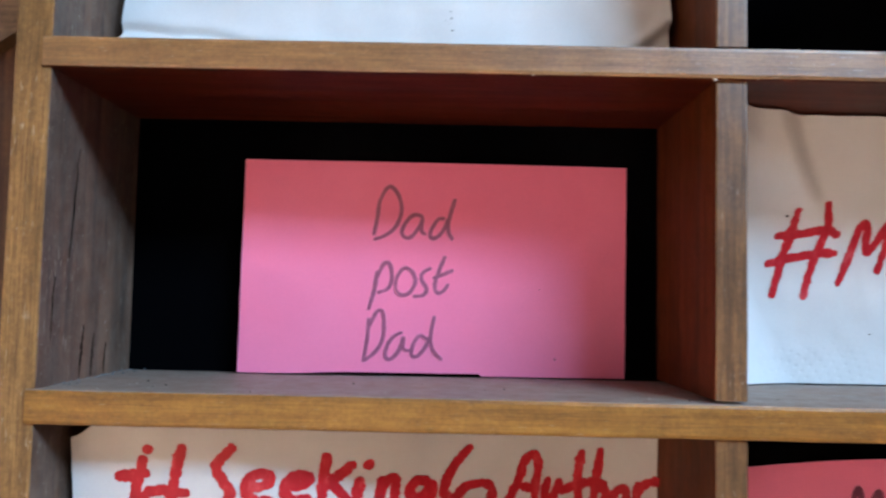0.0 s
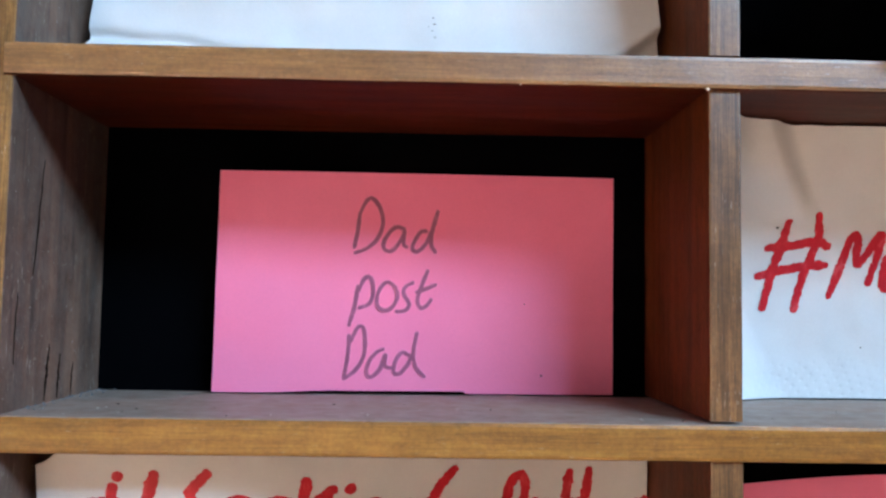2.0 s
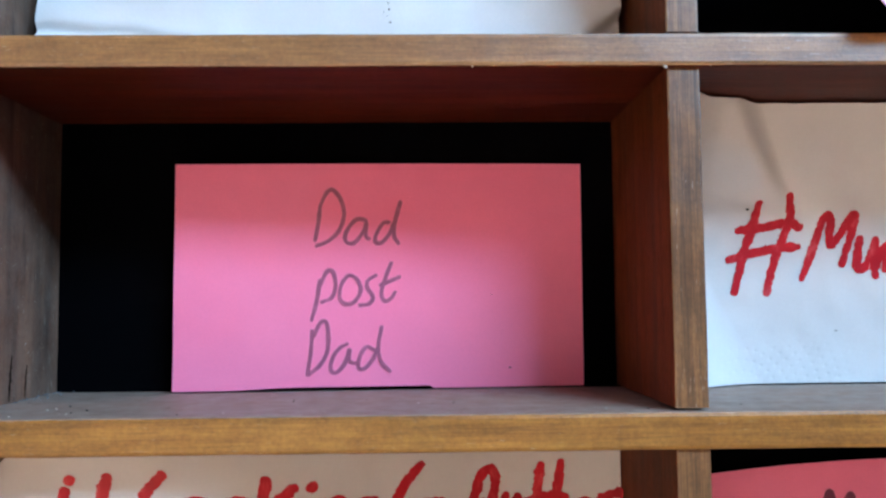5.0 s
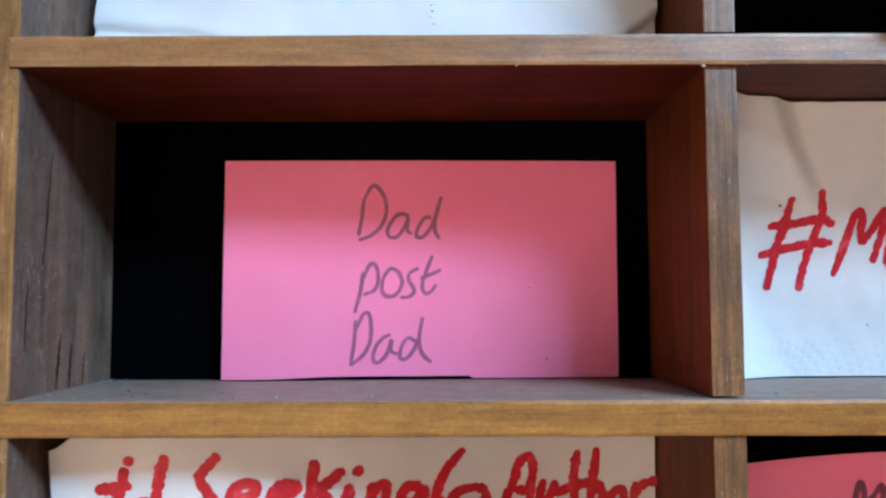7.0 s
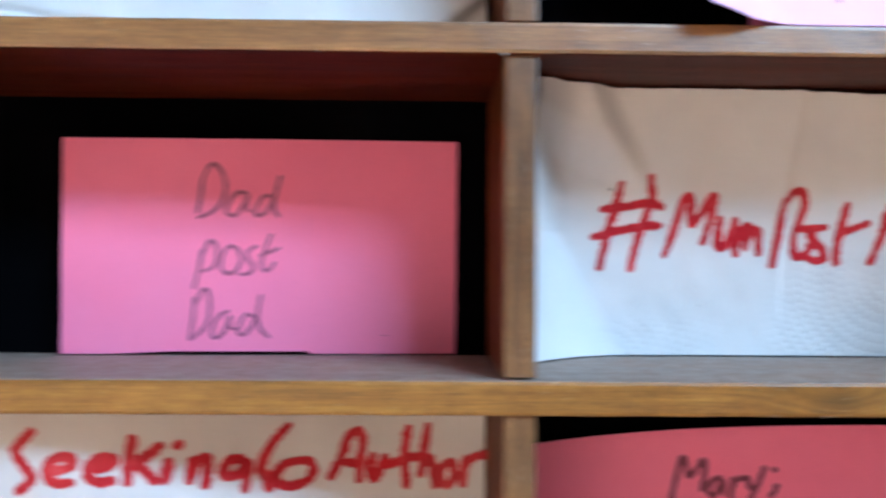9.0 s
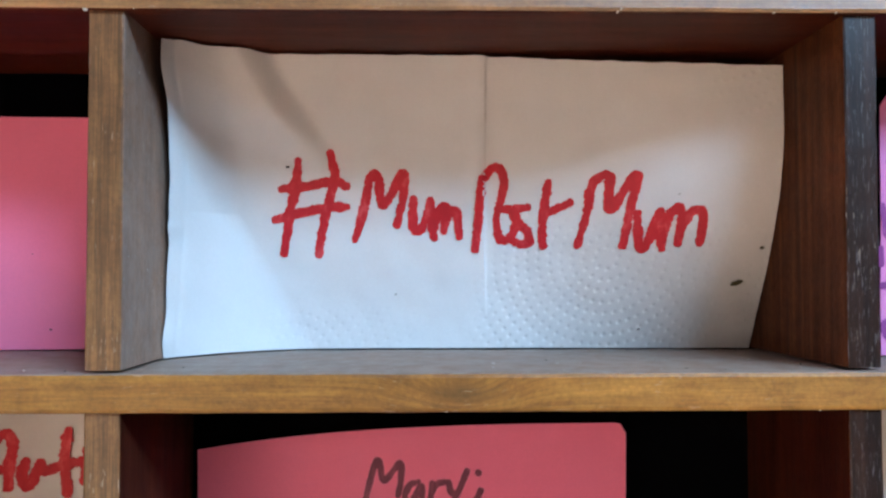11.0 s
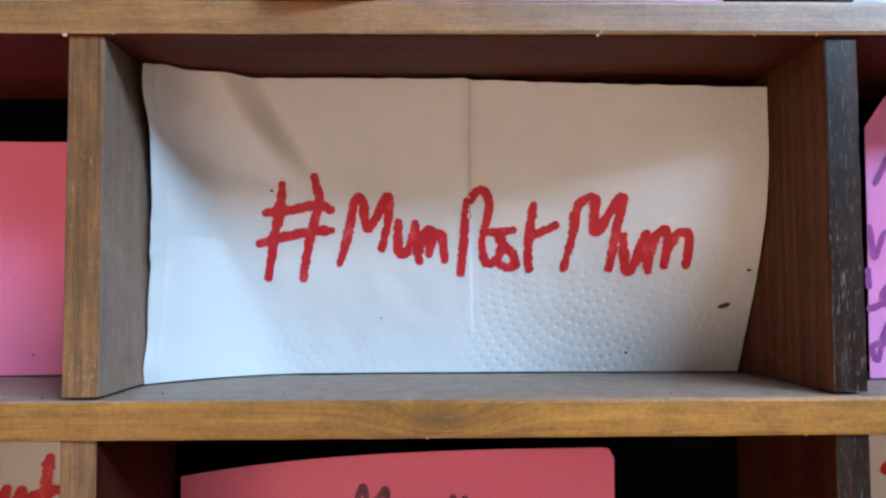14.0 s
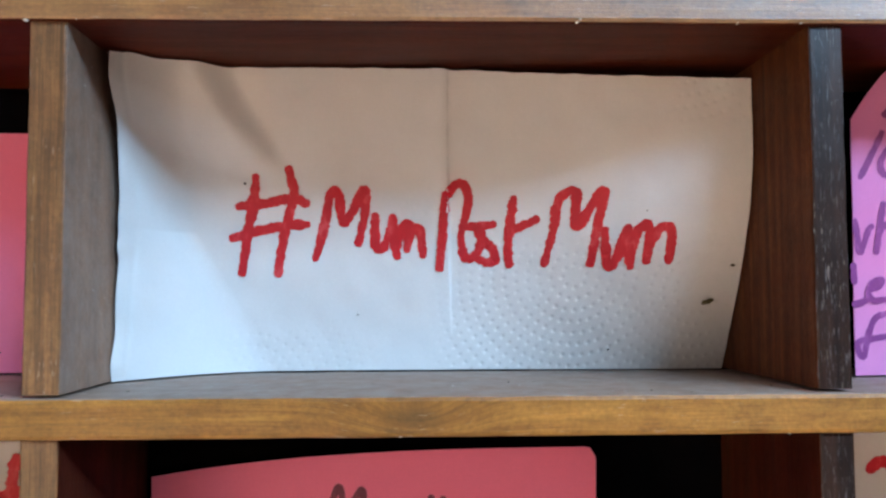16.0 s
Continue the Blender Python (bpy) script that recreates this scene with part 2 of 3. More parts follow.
def board(lo, hi, axis, wear=0.00013, bevel=0.0006):
    """A sawn board with softened, slightly uneven edges. Slots: 0 faces, 1 front edge, 2 top or right face."""
    bm = slab(lo, hi)
    length = hi[axis] - lo[axis]
    cuts = max(2, int(length / 0.006))
    for k in range(1, cuts):
        at, way = Vector((0, 0, 0)), Vector((0, 0, 0))
        at[axis], way[axis] = lo[axis] + length * k / cuts, 1
        bmesh.ops.bisect_plane(bm, geom=bm.verts[:] + bm.edges[:] + bm.faces[:], plane_co=at, plane_no=way)
    long_edges = [e for e in bm.edges if abs((e.verts[1].co - e.verts[0].co).normalized()[axis]) > 0.9 and len(e.link_faces) == 2 and e.calc_face_angle(0) > 0.5]
    bmesh.ops.bevel(bm, geom=long_edges, offset=bevel, segments=2, affect="EDGES", profile=0.6)
    for v in bm.verts:
        v.co += wear * Vector((noise.noise(v.co * 90), noise.noise(v.co * 90 + Vector((5, 0, 0))), noise.noise(v.co * 90 + Vector((0, 9, 0)))))
    bm.normal_update()
    for f in bm.faces:
        f.smooth = False
        if f.normal.y < -0.35:
            f.material_index = 1
        elif (axis == 0 and f.normal.z > 0.5) or (axis == 2 and f.normal.x > 0.5):
            f.material_index = 2
    return bm


# ---- room ----
RX0, RX1, RY1, RZ1 = -1.1, 3.2, 0.072, 3.3


def setting(name, bm, mats, label, category):
    return tagged(new(name, mesh_of(name, bm, mats)), label, category, kind="structure")


setting("floor", slab((RX0, WY, -0.1), (RX1, RY1, 0)), FLOOR, "brown wooden plank floor of the room", "floor")
setting("ceiling", slab((RX0, WY, RZ1), (RX1, RY1, RZ1 + 0.1)), CREAM, "plain ochre plaster ceiling of the room", "ceiling")
wall_north = setting("wall_north", slab((RX0, RY1, -0.1), (RX1, RY1 + 0.12, RZ1 + 0.1)), WALL_WOOD, "dark brown wooden wall behind the pigeonhole shelf", "wall")
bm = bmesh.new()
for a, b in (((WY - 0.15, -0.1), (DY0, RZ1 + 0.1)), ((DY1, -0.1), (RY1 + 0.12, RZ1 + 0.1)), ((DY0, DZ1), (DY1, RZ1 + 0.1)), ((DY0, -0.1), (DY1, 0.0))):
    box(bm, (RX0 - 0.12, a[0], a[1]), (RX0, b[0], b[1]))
setting("wall_west", bm, CREAM, "ochre plaster side wall with an added glazed door", "wall")
# unseen wall, kept dark to lower the fill on right-facing wood
setting("wall_east", slab((RX1, WY - 0.15, -0.1), (RX1 + 0.12, RY1 + 0.12, RZ1 + 0.1)), WALL_WOOD, "unseen dark brown side wall that cuts the side fill", "wall")
bm = bmesh.new()
for a, b in (((RX0, -0.1), (WX0, RZ1 + 0.1)), ((WX1, -0.1), (RX1, RZ1 + 0.1)), ((WX0, -0.1), (WX1, WZ0)), ((WX0, WZ1), (WX1, RZ1 + 0.1))):
    box(bm, (a[0], WY - 0.15, a[1]), (b[0], WY, b[1]))
setting("wall_south", bm, CREAM, "ochre plaster wall with a small high window", "wall")
win = tagged(new("window_1"), "white framed window with clear glass in the wall", "window", kind="structure")
for lo, hi in (((WX0, WZ0), (WX0 + 0.05, WZ1)), ((WX1 - 0.05, WZ0), (WX1, WZ1)), ((WX0 + 0.05, WZ0), (WX1 - 0.05, WZ0 + 0.05)), ((WX0 + 0.05, WZ1 - 0.05), (WX1 - 0.05, WZ1))):
    part("window_frame", slab((lo[0], WY - 0.1, lo[1]), (hi[0], WY - 0.05, hi[1])), WHITE, win)
pane = part("pane", slab((WX0 + 0.05, WY - 0.08, WZ0 + 0.05), (WX1 - 0.05, WY - 0.074, WZ1 - 0.05)), GLASS, win)
pane.visible_shadow = False
# unseen door, added only to bring in sun for the warm fill
door = tagged(new("unseen_door_1"), "unseen glazed door, added to let sun in as warm fill", "door", kind="structure")
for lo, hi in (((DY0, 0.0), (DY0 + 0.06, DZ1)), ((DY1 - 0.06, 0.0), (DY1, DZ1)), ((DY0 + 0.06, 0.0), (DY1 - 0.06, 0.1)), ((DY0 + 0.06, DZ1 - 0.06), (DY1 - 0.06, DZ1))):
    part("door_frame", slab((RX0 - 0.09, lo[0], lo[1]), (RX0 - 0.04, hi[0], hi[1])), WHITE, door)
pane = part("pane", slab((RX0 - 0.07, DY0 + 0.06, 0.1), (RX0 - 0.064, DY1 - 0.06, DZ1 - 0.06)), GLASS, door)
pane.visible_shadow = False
setting("ground", slab((-80, -80, -0.6), (80, 80, -0.5)), plaster("grass_ground", (0.07, 0.1, 0.04), (0.1, 0.12, 0.05)), "plain green ground outside the window", "ground")

# ---- pigeonhole shelf ----
PITCH_X, FLOOR_B, ROW = 0.1782, 1.4, 0.0930
DEPTH = 0.0640
XL = -0.1762
S_TOP = {"upper": FLOOR_B + ROW, "lower": FLOOR_B, "base": FLOOR_B - ROW - 0.0006, "head": FLOOR_B + 2 * ROW}
S_LOW = {"upper": 1.4846, "lower": 1.3909, "base": 1.2975, "head": 1.5776}
shelf = tagged(new("pigeonhole_shelf"), "old brown stained wooden pigeonhole shelf with scratched edges", "shelf")
XR = PITCH_X * 2 + 0.0083
ZB, ZT = S_LOW["base"], S_TOP["head"]
left_panel = part("side_panel", board((-0.1862, 0.001, ZB), (XL, DEPTH + 0.004, ZT), 2), [FACE_Z, EDGE_SIDE, FACE_PALE], shelf, "yellowed brown outer side panel with a short split")


def split(z0, z1, y, lean, wide):
    """A dark open split in the inner face of the left panel, tapered at both ends."""
    bm = bmesh.new()
    rows = []
    for k in range(25):
        t = k / 24
        half = wide * math.sin(math.pi * t) ** 0.6 * (0.6 + 0.5 * noise.noise(Vector((k * 0.7, z0 * 90, 0))))
        mid = y + lean * t + 0.0005 * noise.noise(Vector((k * 0.3, 4, z0 * 50)))
        z = z0 + (z1 - z0) * t
        rows.append([bm.verts.new((XL + h, mid + s * half, z)) for s, h in ((-1, 0.00008), (0, 0.00022), (1, 0.00008))])
    for a, b in zip(rows, rows[1:]):
        for k in (0, 1):
            bm.faces.new((a[k], a[k + 1], b[k + 1], b[k]))
    bm.normal_update()
    part("split", bm, SPLIT, left_panel)


split(1.4350, 1.4665, 0.0165, 0.0035, 0.0007)
split(1.4120, 1.4300, 0.0075, 0.0010, 0.0004)
split(1.4005, 1.4160, 0.0260, 0.0020, 0.0013)
split(1.4005, 1.4130, 0.0340, 0.0010, 0.0011)
split(1.4005, 1.4100, 0.0430, 0.0010, 0.0008)
part("side_panel", board((XR, 0.001, ZB), (XR + 0.01, DEPTH + 0.004, ZT), 2), [FACE_Z, EDGE_Z, FACE_GREY], shelf)
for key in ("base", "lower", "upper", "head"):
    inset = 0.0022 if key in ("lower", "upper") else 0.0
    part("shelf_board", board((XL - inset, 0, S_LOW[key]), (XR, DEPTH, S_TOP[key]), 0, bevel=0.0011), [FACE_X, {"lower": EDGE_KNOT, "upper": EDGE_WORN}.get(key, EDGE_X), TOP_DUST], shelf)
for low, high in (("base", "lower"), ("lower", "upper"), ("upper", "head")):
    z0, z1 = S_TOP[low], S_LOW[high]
    part("divider", board((-0.0004, 0.0016, z0 + 0.0007), (0.0080, DEPTH, z1), 2), [FACE_Z, EDGE_Z, FACE_SHADED if low == "base" else FACE_GREY], shelf, "divider with a golden worn front edge")
    part("divider", board((0.1780, 0.0016, z0 + 0.0007), (0.1860, DEPTH, z1), 2), [FACE_SHADED if low == "base" else FACE_UMBER, EDGE_DARK, FACE_GREY], shelf, "divider with a dark scratched front edge")
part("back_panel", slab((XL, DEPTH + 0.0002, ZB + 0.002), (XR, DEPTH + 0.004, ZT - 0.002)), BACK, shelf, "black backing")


# ---- paper ----
def smooth(a, b, x):
    t = min(max((x - a) / (b - a), 0), 1)
    return t * t * (3 - 2 * t)


def flat(u, v):
    return 0.0


def one(u):
    return 1.0


def zero(u):
    return 0.0


class Sheet:
    """A sheet spanned between four corners (bl, br, tr, tl), pushed forward by bulge(u, v), cut to v between low(u) and high(u)."""

    def __init__(self, corners, bulge=flat, low=zero, high=one):
        self.c = [Vector(p) for p in corners]
        self.bulge, self.low, self.high = bulge, low, high
        self.w, self.h = (self.c[1] - self.c[0]).length * 1000, (self.c[3] - self.c[0]).length * 1000

    def at(self, u, v, lift=0.0):
        a, b, c, d = self.c
        p = (1 - u) * (1 - v) * a + u * (1 - v) * b + u * v * c + (1 - u) * v * d
        return p - Vector((0, self.bulge(u, v) + lift, 0))

    def mesh(self, nu, nv, thick):
        """Front, back and rim in one closed mesh."""
        us = [i / nu for i in range(nu + 1)]
        verts = []
        for back in (0, 1):
            for j in range(nv + 1):
                for u in us:
                    v = self.low(u) + (self.high(u) - self.low(u)) * j / nv
                    verts.append(self.at(u, v, -thick * back))
        row, half = nu + 1, (nu + 1) * (nv + 1)
        faces = []
        for j in range(nv):
            for i in range(nu):
                k = j * row + i
                faces.append((k, k + 1, k + row + 1, k + row))
                faces.append((half + k, half + k + row, half + k + row + 1, half + k + 1))
        ring = list(range(row)) + [j * row + nu for j in range(1, nv + 1)] + [nv * row + i for i in range(nu - 1, -1, -1)] + [j * row for j in range(nv - 1, 0, -1)]
        for k, p in enumerate(ring):
            q = ring[(k + 1) % len(ring)]
            faces.append((q, p, half + p, half + q))
        me = bpy.data.meshes.new("sheet")
        me.from_pydata(verts, [], faces)
        me.polygons.foreach_set("use_smooth", [i < 2 * nu * nv for i in range(len(faces))])
        me.update()
        rim = set(ring) | {half + p for p in ring}
        for e in me.edges:
            if e.vertices[0] in rim and e.vertices[1] in rim:
                e.use_edge_sharp = True
        return me

    def thing(self, name, nu, nv, thick, mat, label, category, group=""):
        me = self.mesh(nu, nv, thick)
        me.name = name
        me.materials.append(mat)
        self.ob = tagged(new(name, me), label, category, group)
        return self


def glide(points, step=0.5):
    """A smooth line through the points, in millimetres."""
    if len(points) < 3:
        points = [points[0], tuple((p + q) / 2 for p, q in zip(points[0], points[-1])), points[-1]]
    pts = [Vector(p) for p in points]
    if (pts[0] - pts[-1]).length < 0.2:
        ends = [pts[-2]] + pts + [pts[1]]
    else:
        ends = [2 * pts[0] - pts[1]] + pts + [2 * pts[-1] - pts[-2]]
    line = []
    for a, b, c, d in zip(ends, ends[1:], ends[2:], ends[3:]):
        n = max(2, int((c - b).length / step))
        for k in range(n):
            t = k / n
            line.append(0.5 * (2 * b + (c - a) * t + (2 * a - 5 * b + 4 * c - d) * t * t + (3 * b - a - 3 * c + d) * t ** 3))
    return line + [pts[-1]]


LAYER = [0]


def stroke(bm, sheet, points, width, ragged):
    """One pull of a pen: a ribbon with round ends on the sheet."""
    line = glide(points, 0.3)
    LAYER[0] = (LAYER[0] + 1) % 9
    lift = 0.00012 + 0.00002 * LAYER[0]
    first = line[1] - line[0]
    last = line[-1] - line[-2]
    cap = width * 0.42
    n = 4
    full = [(line[0] - first.normalized() * cap * math.cos(k * math.pi / 2 / n), math.sin(k * math.pi / 2 / n)) for k in range(1, n)]
    full += [(p, 1.0) for p in line]
    full += [(line[-1] + last.normalized() * cap * math.sin(k * math.pi / 2 / n), math.cos(k * math.pi / 2 / n)) for k in range(1, n)]
    rows = []
    for k, (p, s) in enumerate(full):
        q, r = full[max(k - 1, 0)][0], full[min(k + 1, len(full) - 1)][0]
        way = (r - q).normalized()
        side = Vector((-way.y, way.x))
        seed = Vector((p.x * 1.7, p.y * 1.7, sheet.w))
        far = min(k, len(full) - 1 - k) / max(1, len(full) - 1)
        wide = width * 0.5 * s * (0.86 + 0.14 * smooth(0.0, 0.25, far) + 0.22 * noise.noise(seed * 0.22))
        e1 = wide * (1 + ragged * (noise.noise(seed * 0.75) + 0.6 * noise.noise(seed * 2.1)))
        e2 = wide * (1 + ragged * (noise.noise(seed * 0.75 + Vector((40, 0, 0))) + 0.6 * noise.noise(seed * 2.1 + Vector((40, 0, 0)))))
        rows.append([bm.verts.new(sheet.at((p + side * x).x / sheet.w, (p + side * x).y / sheet.h, lift)) for x in (e1, 0, -e2)])
    for a, b in zip(rows, rows[1:]):
        for k in (0, 1):
            bm.faces.new((a[k], a[k + 1], b[k + 1], b[k]))


def write(sheet, mat, width, letters, ragged=0.3, shift=0.0):
    """Letters in millimetres from the sheet's lower left corner; shift moves those near the left side to the right."""
    for name, strokes in letters:
        bm = bmesh.new()
        for s in strokes:
            stroke(bm, sheet, [(x + shift * (1 - x / sheet.w), z) for x, z in s], width, ragged)
        bmesh.ops.recalc_face_normals(bm, faces=bm.faces[:])
        for f in bm.faces:
            if f.normal.y > 0:
                f.normal_flip()
        part("letter_" + name.lower() if len(name) == 1 else name, bm, mat, sheet.ob)


# the pink note
def note_bulge(u, v):
    return 0.0012 * math.sin(math.pi * u) * (0.4 + 0.6 * v) + 0.0004 * noise.noise(Vector((u * 4, v * 3, 2)))


def dad_low(u):
    """The foot is cut a little short along its left part."""
    return 0.011 * smooth(0.10, 0.30, u) * smooth(0.625, 0.62, u)


dad = Sheet([(-0.138, 0.0562, 1.4005), (-0.011, 0.063, 1.4005), (-0.0106, 0.064, 1.4711), (-0.1362, 0.051, 1.4694)], note_bulge, low=dad_low)
dad.thing("paper_note", 160, 36, 0.00035, PINK, "pink paper note with three handwritten words, leaning on the backing", "paper note", "paper notes")
write(dad, GREY, 1.2, [
    ("D", [[(44.0, 55.7), (43.5, 50.6), (42.6, 45.6)], [(44.0, 56.1), (45.9, 60.0), (47.9, 61.0), (50.5, 57.7), (51.4, 53.1), (49.9, 48.5), (46.9, 45.5), (43.0, 43.9)]]),
    ("a", [[(58.2, 51.6), (55.9, 52.1), (53.6, 50.4), (51.8, 47.0), (52.5, 44.8), (54.9, 44.9), (57.4, 48.2), (58.4, 50.9), (58.2, 46.8), (59.3, 45.9)]]),
    ("d", [[(65.3, 51.0), (63.5, 50.6), (61.4, 47.2), (61.2, 45.0), (63.1, 44.7), (65.5, 47.3), (66.7, 50.6)], [(68.9, 57.2), (67.4, 51.6), (67.0, 47.0), (68.4, 44.4)]]),
    ("p", [[(44.2, 33.3), (43.4, 27.2), (41.9, 21.3)], [(44.3, 31.8), (46.3, 35.9), (48.2, 35.9), (49.1, 31.9), (48.1, 28.2), (44.9, 26.7)]]),
    ("o", [[(53.1, 34.7), (50.8, 31.9), (50.4, 27.9), (52.3, 26.0), (55.1, 26.8), (56.8, 30.2), (55.7, 33.5), (53.1, 34.7)]]),
    ("s", [[(61.5, 34.7), (59.1, 33.2), (58.8, 31.1), (60.6, 28.0), (59.4, 26.0), (56.6, 25.6)]]),
    ("t", [[(66.2, 38.4), (64.5, 34.0), (63.2, 29.4), (64.2, 26.8), (66.2, 27.6), (67.5, 29.4)], [(62.9, 31.7), (66.0, 32.9), (68.8, 34.1)]]),
    ("D", [[(42.1, 18.0), (41.8, 11.6), (40.8, 4.6)], [(42.5, 16.1), (44.6, 20.4), (46.4, 20.4), (47.1, 16.2), (46.8, 11.6), (44.7, 7.6), (41.2, 4.6)]]),
    ("a", [[(52.8, 13.8), (50.6, 12.6), (48.5, 9.8), (47.9, 6.2), (49.4, 5.1), (52.1, 7.7), (53.6, 12.1), (53.5, 9.0), (54.5, 8.1), (56.3, 8.1)]]),
    ("d", [[(61.2, 11.9), (58.9, 12.8), (57.0, 10.3), (56.4, 6.7), (58.3, 6.3), (60.8, 9.1), (62.1, 12.3)], [(63.4, 18.9), (62.5, 12.8), (63.4, 8.2), (66.1, 5.4)]]),
], 0.12)


# the white napkin in the middle: it leans on the backing, its left side and top curl forward
def napkin_depth(u, v):
    v = max(v, 0)
    back = 0.0630 - 0.0260 * v ** 2.0
    left = 0.0325 - 0.0075 * smooth(0.35, 1.0, v)
    right = 0.0600 - 0.0272 * math.sin(math.pi / 2 * min(1.0, v / 0.85))
    back += (right - back) * smooth(0.5, 1.0, u)
    hinge = max(0.23 - 0.30 * v, 0.085)
    t = max(u, 0) / hinge
    roll = 0.86 * (1 - max(0.0, 1 - t) ** 2.0) + 0.14 * (1 - max(0.0, 1 - max(u, 0) / 0.45) ** 2)
    return left + (back - left) * roll


RING, GAP = 3.4, 2.8


def dots(x, z, cx, cz):
    """Embossed dots on rings round a centre, in millimetres; returns the radius and the dent."""
    r, a = math.hypot(x - cx, z - cz), math.atan2(z - cz, x - cx)
    k = max(1, round(r / RING))
    n = max(4, round(2 * math.pi * k * RING / GAP))
    da = (a * n / (2 * math.pi) + 0.37 * k) % 1 - 0.5
    cell = (r - k * RING) ** 2 + (da * 2 * math.pi * k * RING / n) ** 2
    return r, math.exp(-cell / 0.24)


def napkin_bulge(u, v):
    a, b, c, d = 0.0325, 0.0600, 0.0328, 0.0250
    out = (1 - u) * (1 - v) * a + u * (1 - v) * b + u * v * c + (1 - u) * v * d - napkin_depth(u, v)
    x, z = u * 172, v * 83
    # the bent corner
    beside = -((x - 25.0) * 0.85 + (z - 83) * 0.52)
    above = x * 0.31 + (z - 68) * 0.95
    out += 0.0068 * smooth(-2, 8, beside) * smooth(-4, 10, above)
    # the frayed side, a dent in it, and the fold down the middle
    out -= 0.0007 * math.exp(-((u - 0.013) / 0.003) ** 2) * (0.7 + noise.noise(Vector((v * 6, 3, 1))))
    line = 0.528 - 0.022 * v
    out -= 0.0007 * smooth(line - 0.0015, line + 0.0015, u) * smooth(0.05, 0.4, v) * smooth(0.95, 0.6, u)
    out += 0.0008 * math.exp(-((u - line + 0.01) / 0.016) ** 2) * smooth(0.2, 0.8, v)
    out += 0.0009 * noise.noise(Vector((u * 5, v * 2.6, 7))) + 0.0003 * noise.noise(Vector((u * 21, v * 10, 3)))
    out += 0.0018 * noise.noise(Vector((v * 9, 1, 4))) * smooth(0.030, 0.0, u) + 0.0016 * math.exp(-((v - 0.42) / 0.03) ** 2) * smooth(0.02, 0.0, u)
    r1, d1 = dots(x, z, 126.0, 28.0)
    r2, d2 = dots(x, z, 161.0, 24.0)
    dent = d1 if r1 < r2 + 4 else d2
    patch = 0.75 + 0.7 * noise.noise(Vector((u * 13, v * 7, 5)))
    fade = smooth(0.56, 0.36, v + 0.14 * noise.noise(Vector((u * 8, v * 6, 1)))) * smooth(0.47, 0.58, u)
    out -= 0.00045 * dent * fade * (1.1 - 1.2 * v) * patch
    out -= 0.00022 * dots(x, z, 150.0, 112.0)[1] * smooth(0.86, 0.92, u) * smooth(0.80, 0.88, v)
    out -= 0.00016 * dots(x, z, 84.0, 44.0)[1] * smooth(0.36, 0.44, u) * smooth(0.56, 0.48, u) * smooth(0.42, 0.5, v) * smooth(0.68, 0.58, v) * patch
    out -= 0.00020 * dots(x, z, 30.0, -6.0)[1] * smooth(0.2, 0.1, v) * smooth(0.10, 0.2, u) * smooth(0.46, 0.3, u) * patch
    return out


def napkin_high(u):
    return 1.0 + 0.016 * math.exp(-((u - 0.5) / 0.28) ** 2) - 0.012 * smooth(0.03, 0.0, u) + 0.004 * noise.noise(Vector((u * 30, 0, 0)))


